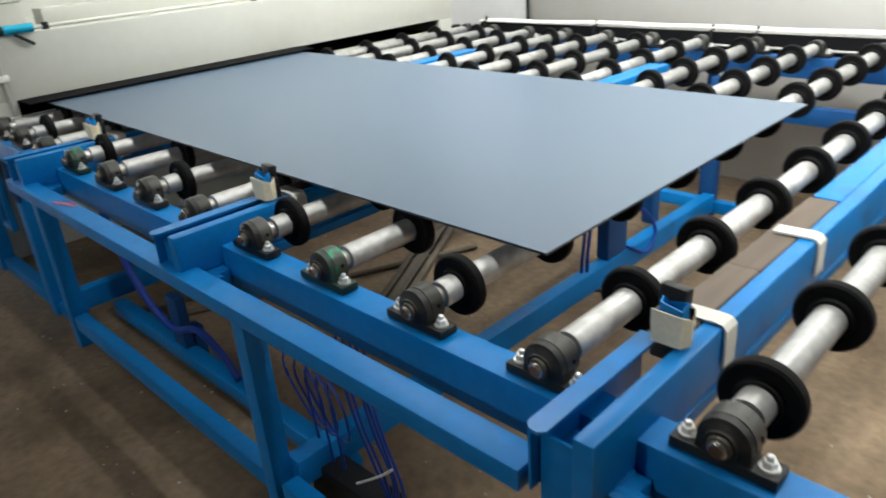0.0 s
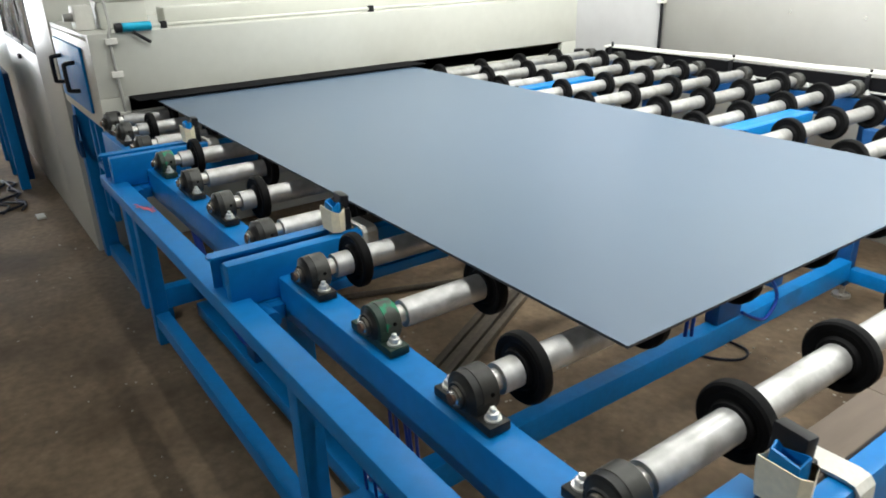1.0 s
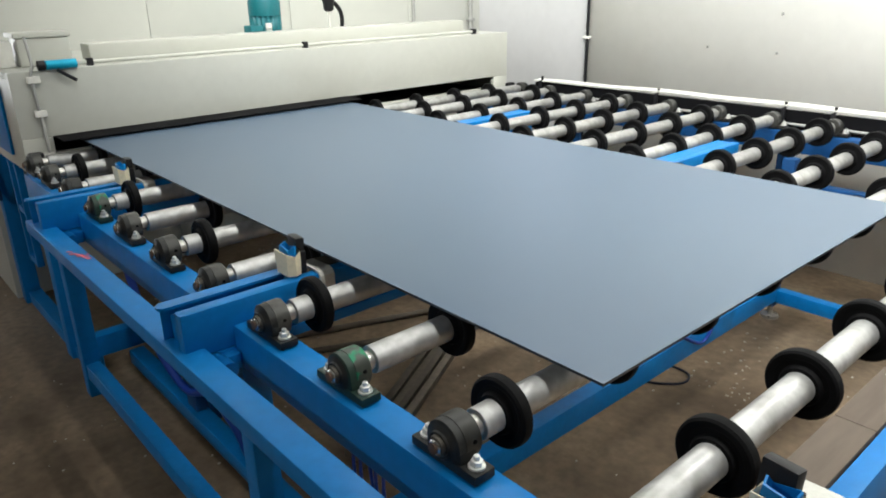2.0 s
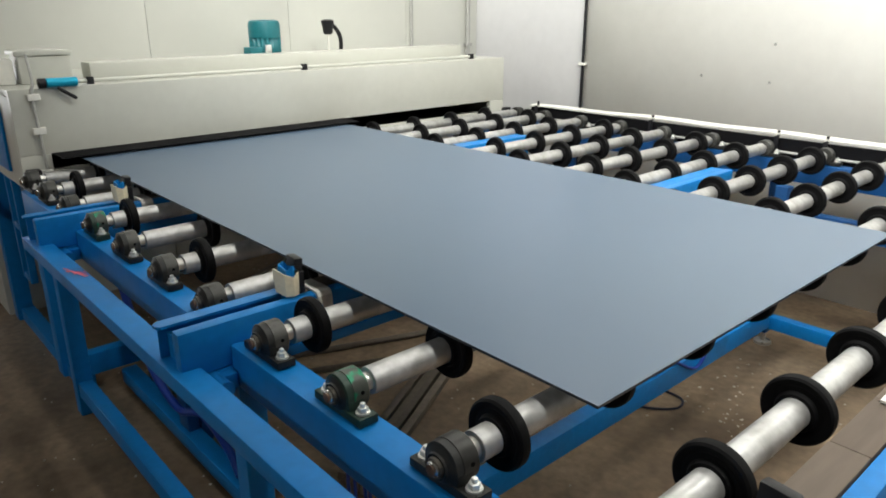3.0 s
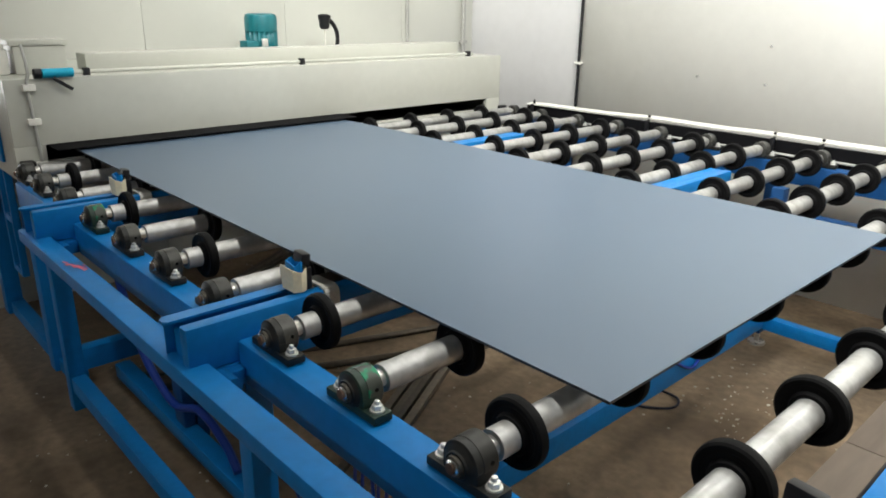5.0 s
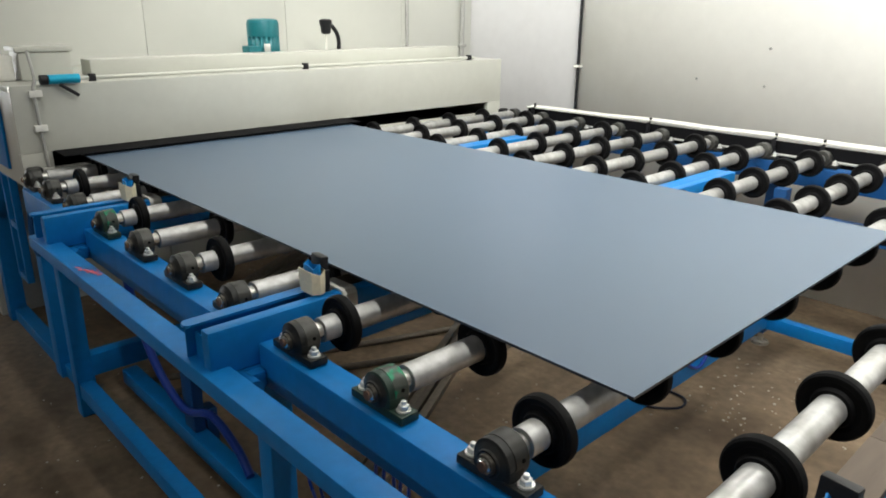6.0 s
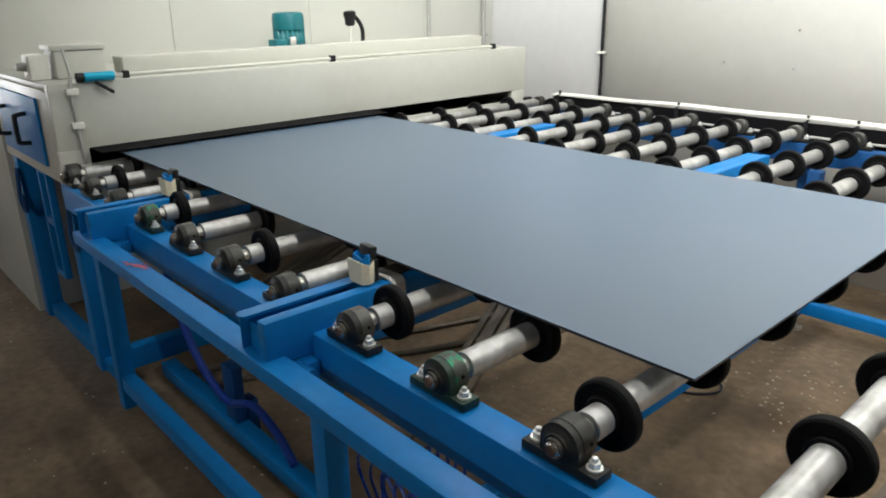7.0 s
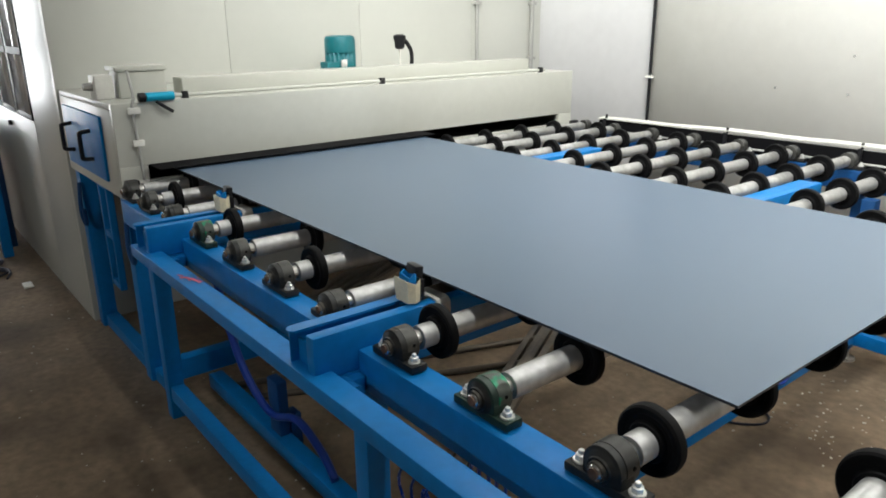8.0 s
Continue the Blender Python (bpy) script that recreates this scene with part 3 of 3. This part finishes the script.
    s = thing("cable_plug", "black round connector with a curved black hose", "plug", (-3.68, 2.52, 1.193))
    part("stem", lathe(bmesh.new(), [(0, 0.006), (0.15, 0.006)], 10, "Z"), WHITE_PVC, s)
    part("head", lathe(bmesh.new(), [(0.14, 0.018), (0.15, 0.028), (0.18, 0.03), (0.2, 0.036), (0.215, 0.036), (0.222, 0.02)], 20, "Z"), PLASTIC, s)
    part("hose", tube_path(bmesh.new(), [(0, 0.025, 0.19), (0, 0.05, 0.175), (0, 0.08, 0.13), (0, 0.085, 0.07), (0, 0.07, 0.0)], 0.012), PLASTIC, s)


def booth():
    t = thing("booth", "tall cream panelled booth behind the machine with glazed side", "booth")
    edges = (0.752, 1.63, 2.47, 3.37, WALL_Y - 0.002)
    for a, c in zip(edges, edges[1:]):
        part("panel", box(BOOTH_X - 0.05, BOOTH_X, a + 0.0006, c - 0.0006, 0.0, 3.2, 0.004), BOOTH, t)
    for a, c in ((-4.73, BOOTH_X - 0.052), (-8.0, -6.31)):
        part("panel", box(a, c, 0.752, 0.802, 0.0, 3.2, 0.004), BOOTH, t)
    part("panel", box(-6.308, -4.732, 0.752, 0.802, 0.0, 0.97, 0.004), BOOTH, t)
    part("panel", box(-6.308, -4.732, 0.752, 0.802, 2.2, 3.2, 0.004), BOOTH, t)
    for x0, x1 in ((-5.24, -4.75), (-5.77, -5.28), (-6.3, -5.81)):
        w = part("window", box(x0 + 0.03, x1 - 0.03, 0.754, 0.764, 0.987, 2.185, 0), GLASS_PALE, t, "pale glazed pane")
        b = add_box(bmesh.new(), x0 + 0.015, x0 + 0.03, 0.75, 0.792, 0.974, 2.198, 0.003)
        add_box(b, x1 - 0.03, x1 - 0.015, 0.75, 0.792, 0.974, 2.198, 0.003)
        add_box(b, x0 + 0.03, x1 - 0.03, 0.75, 0.792, 0.974, 1.0, 0.003)
        add_box(b, x0 + 0.03, x1 - 0.03, 0.75, 0.792, 2.17, 2.198, 0.003)
        add_box(b, x0 + 0.03, x1 - 0.03, 0.75, 0.792, 1.33, 1.37, 0.003)
        part("frame", b, PLASTIC, w, "dark window frame")
    for x in (-5.26, -5.79):
        part("mullion", box(x - 0.028, x + 0.028, 0.754, 0.794, 0.972, 2.198, 0.003), BOOTH, t)
    part("latch", box(-5.56, -5.51, 0.732, 0.752, 0.875, 0.905, 0.004), PLASTIC, t)
    part("roof", box(-8, BOOTH_X, 0.752, WALL_Y - 0.002, 3.201, 3.25, 0), BOOTH, t)
    for y, r, mt in ((3.4, 0.012, GREY_PIPE), (3.93, 0.016, GREY_PIPE)):
        p = thing("wall_conduit", "thin grey conduit running up the cream booth", "pipe", (BOOTH_X + 0.018, y, 0))
        part("pipe", lathe(bmesh.new(), [(0.0 if y > 3.5 else 1.2, r), (3.2, r)], 12, "Z"), mt, p)
        for z in (1.22, 1.6, 2.2, 2.8):
            part("clip", box(-0.017, 0.02, -0.026, 0.026, z - 0.01, z + 0.01, 0.002), GREY_PIPE, p)
    p = thing("wall_cable_pipe", "black cable pipe clipped up the white wall", "pipe", (-3.022, WALL_Y - 0.014, 0))
    part("pipe", lathe(bmesh.new(), [(0.3, 0.009), (3.5, 0.009)], 12, "Z"), PLASTIC, p)
    for z in (0.7, 1.13, 1.7, 2.4):
        part("clip", box(-0.025, 0.025, -0.016, 0.013, z - 0.008, z + 0.008, 0.002), WHITE_PVC, p)


def far_ledge():
    t = thing("edge_guard", "white-topped dark guard strip behind the far roller ends", "guard")
    b = bmesh.new()
    rows = []
    for i in range(26):
        x = -3.0 + i * 0.14
        z = 0.915 + 0.014 * min(1.0, i / 7) + 0.0025 * math.sin(i * 1.3)
        rows.append([b.verts.new((x, 3.5, z - 0.007)), b.verts.new((x, 3.499, z)), b.verts.new((x, 3.565, z + 0.004)), b.verts.new((x, 3.566, z - 0.007))])
    for a, c in zip(rows, rows[1:]):
        for k in range(4):
            b.faces.new((a[k], a[(k + 1) % 4], c[(k + 1) % 4], c[k]))
    b.faces.new(rows[0])
    b.faces.new(rows[-1][::-1])
    bmesh.ops.recalc_face_normals(b, faces=b.faces[:])
    part("white_top", b, WHITE_PVC, t, "white sheet-covered top edge")
    part("dark_face", box(-3.0, 0.5, 3.515, 3.535, 0.74, 0.906, 0.003), BLACK, t, "dark back plate")
    part("conduit", lathe(bmesh.new(), [(-3.0, 0.006), (0.5, 0.006)], 10, "X", (0, 3.5, 0.848)), GREY_PIPE, t)
    for x in (-2.94, -2.15, -1.49, -1.275, -0.6):
        k = box(x - 0.009, x + 0.009, 3.484, 3.498, 0.84, 0.918, 0.003)
        lathe(k, [(0.915, 0.007), (0.942, 0.007)], 10, "Z", (x, 3.51, 0))
        part("bracket", k, PLASTIC, t)
    for x in (-2.7, -1.5, -0.3):
        part("stand", box(x, x + 0.05, 3.515, 3.535, 0.0, 0.739, 0.003), BLUE_DARK_AND_SHADED, t)
    for x, z in ((-2.195, 1.11), (-1.803, 1.097), (-1.8, 1.293)):
        w = thing("wall_plug", "small grey screw plug in the white wall", "plug", (x, WALL_Y, z), group="wall plugs")
        part("plug", lathe(bmesh.new(), [(-0.002, 0.005), (-0.001, 0.0075), (0.002, 0.0075)], 12), GREY_PIPE, w)


# ---- loose things on the floor ----
def floor_clutter():
    for i, w in enumerate((0.016, 0.0145, 0.016, 0.015)):
        t = thing("steel_profile", "tarnished flat steel profile lying on the floor", "bar", (-1.672 - 0.038 * i, 1.265 - 0.012 * (i % 2), 0.0), group="profiles under the conveyor")
        t.rotation_euler = (0, 0, radians(29 + 0.3 * (i % 2)))
        part("bar", box(-w, w, 0, 1.9, 0.0, 0.03, 0.004), OLD_STEEL, t)
    rnd = random.Random(4)
    for i in range(8):
        t = thing("air_hose", "thin blue air hose hanging under the frame", "hose", group="blue air hoses")
        if i < 5:
            x = -1.13 + 0.026 * i
            pts = [(x, 0.86, 0.63), (x - 0.02 + 0.02 * rnd.random(), 0.87, 0.5), (x + 0.02 * rnd.random(), 0.88, 0.36), (x + 0.05, 0.88 + 0.02 * rnd.random(), 0.22), (-1.06 + 0.01 * i, 0.9, 0.125)]
        else:
            x = -1.36 + 0.05 * (i - 5)
            pts = [(x, 0.86, 0.5), (x - 0.05, 0.87, 0.36 + 0.05 * rnd.random()), (x, 0.9, 0.24), (x + 0.09, 0.88, 0.27), (x + 0.1, 0.87, 0.38), (x + 0.03, 0.88, 0.42), (x + 0.02, 0.9, 0.125)]
        part("hose", tube_path(bmesh.new(), pts, 0.004, 6), TUBE_BLUE, t)
    m = thing("valve_manifold", "dark valve manifold box on the floor under hoses", "valve")
    part("body", box(-1.36, -1.02, 0.86, 0.94, 0.0, 0.125, 0.006), PLASTIC, m)
    part("base", box(-1.02, -0.8, 0.87, 0.93, 0.0, 0.06, 0.005), BLUE_DARK_AND_SHADED, m)
    v = thing("valve_block", "dark blue valve box under the conveyor frame", "valve")
    part("body", box(-2.33, -2.25, 0.945, 0.985, 0.09, 0.3, 0.006), BLUE_DARK_AND_SHADED, v)
    c = thing("floor_cable", "loop of dark cable lying on the concrete", "cable")
    part("loop", tube_path(bmesh.new(), [(-1.42, 2.36, 0.006), (-1.34, 2.4, 0.006), (-1.28, 2.47, 0.006), (-1.3, 2.54, 0.006), (-1.38, 2.55, 0.006), (-1.45, 2.52, 0.006)], 0.005, 6), CABLE, c)
    for i in range(5):
        t = thing("steel_profile", "tarnished flat steel profile lying on the floor", "bar", (-3.08 - 0.05 * i, 1.32, 0.0), group="profiles under the conveyor")
        t.rotation_euler = (0, 0, radians(27 + 0.8 * i))
        part("bar", box(-0.016, 0.016, 0, 1.6, 0.0, 0.035, 0.004), OLD_STEEL, t)
    for x0, x1 in ((-2.86, -2.35), (-2.72, -2.1)):
        t = thing("floor_pipe", "thin dark steel pipe lying across the floor", "pipe")
        part("pipe", tube_path(bmesh.new(), [(x0, 1.02, 0.014), ((x0 + x1) / 2, 1.7, 0.014), (x1, 2.4, 0.014)], 0.014, 10), OLD_STEEL, t)
    t = thing("hose_loop", "thick blue hose looping down to the base beam", "hose")
    part("hose", tube_path(bmesh.new(), [(-2.5, 0.86, 0.72), (-2.48, 0.88, 0.5), (-2.4, 0.9, 0.3), (-2.28, 0.93, 0.18), (-2.12, 0.95, 0.22), (-2.0, 0.97, 0.15), (-1.9, 0.96, 0.1)], 0.014, 10), TUBE_BLUE, t)
    v = thing("valve_cylinder", "dark blue air valve with white fitting on the cross beam", "valve")
    part("body", box(-1.36, -1.305, 2.32, 2.46, 0.186, 0.43, 0.006), BLUE_DARK_AND_SHADED, v)
    part("fitting", lathe(bmesh.new(), [(2.461, 0.016), (2.49, 0.016), (2.492, 0.022), (2.51, 0.022)], 14, "Y", (-1.33, 0, 0.37)), WHITE_PVC, v, "white hose fitting")
    for pts in ([(-1.33, 2.5, 0.37), (-1.3, 2.6, 0.31), (-1.29, 2.67, 0.2), (-1.29, 2.6, 0.13), (-1.3, 2.46, 0.2)], [(-1.33, 2.21, 0.7), (-1.33, 2.2, 0.45), (-1.325, 2.17, 0.28), (-1.33, 2.17, 0.19)], [(-1.315, 2.235, 0.7), (-1.318, 2.22, 0.45), (-1.313, 2.185, 0.28), (-1.318, 2.19, 0.19)]):
        t = thing("air_hose", "thin blue air hose hanging by the cross beam", "hose", group="blue air hoses")
        part("hose", tube_path(bmesh.new(), pts, 0.007, 8), TUBE_BLUE, t)
    t = thing("cable_tie", "white cable tie round the blue air hoses", "tie")
    part("strip", tube_path(bmesh.new(), [(-0.97, 0.853, 0.31), (-1.0, 0.85, 0.28), (-1.07, 0.852, 0.22), (-1.13, 0.858, 0.17)], 0.0035, 6), STRAP, t)
    t = thing("paper_scrap", "crumpled white paper scrap on the floor", "scrap", (-4.85, 0.58, 0))
    part("scrap", box(-0.05, 0.05, -0.025, 0.025, 0, 0.012, 0.004), WHITE_PVC, t)
    t = thing("side_stand", "dark blue steel stand beside the booth", "stand")
    for x in (-6.6, -6.1, -5.62):
        part("post", box(x, x + 0.06, 0.56, 0.62, 0.0, 0.78, 0.004), BLUE, t)
    part("top_rail", box(-6.6, -5.56, 0.56, 0.62, 0.781, 0.84, 0.004), BLUE, t)
    part("back_plate", box(-6.54, -5.62, 0.622, 0.66, 0.05, 0.78, 0.003), BLUE_DARK_AND_SHADED, t)
    rnd = random.Random(5)
    for i in range(3):
        t = thing("floor_cable", "tangled dark cable on the floor beside the booth", "cable")
        pts = [(-5.9 + 0.14 * k, 0.35 + 0.2 * rnd.random(), 0.008) for k in range(7)]
        part("cable", tube_path(bmesh.new(), pts, 0.008, 6), CABLE, t)
    b = bmesh.new()
    rnd = random.Random(8)
    for i in range(520):
        if i < 70:
            x, y = rnd.gauss(-1.12, 0.12), rnd.gauss(2.7, 0.2)
        else:
            x, y = rnd.uniform(-4.5, 0.2), rnd.uniform(-0.6, 3.2)
        s = rnd.uniform(0.0015, 0.0055) if i < 70 else rnd.uniform(0.0015, 0.005)
        a = rnd.uniform(0, 3)
        add_box(b, -s, s, -s * 0.7, s * 0.7, 0.0, s * 0.5, 0, pose(x, y, 0, 0, 0, math.degrees(a)))
    tagged(part("floor_grit", b, GRIT), "scattered pale grit and glass chips on the floor", "grit", kind="stuff")


room()
added_battens()
floodlight()
conveyor()
transfer_frame()
SHEET_OB = sheet()
machine()
booth()
far_ledge()
floor_clutter()


# ---- what moves ----
def motions():
    walk(SHEET_OB, [(0.0, pose(-0.588, 0.948, 0.938)), (1.5, pose(-0.597, 0.948, 0.938)), (3.5, pose(-0.607, 0.948, 0.938)), (6.0, pose(-0.624, 0.948, 0.938)), (8.0, pose(-0.634, 0.948, 0.938))])
    for ob, x in ROLLERS:
        walk(ob, [(0.0, pose(x, 0, AXIS_Z)), (3.5, pose(x, 0, AXIS_Z, 0, -16, 0)), (8.0, pose(x, 0, AXIS_Z, 0, -39, 0))])


motions()
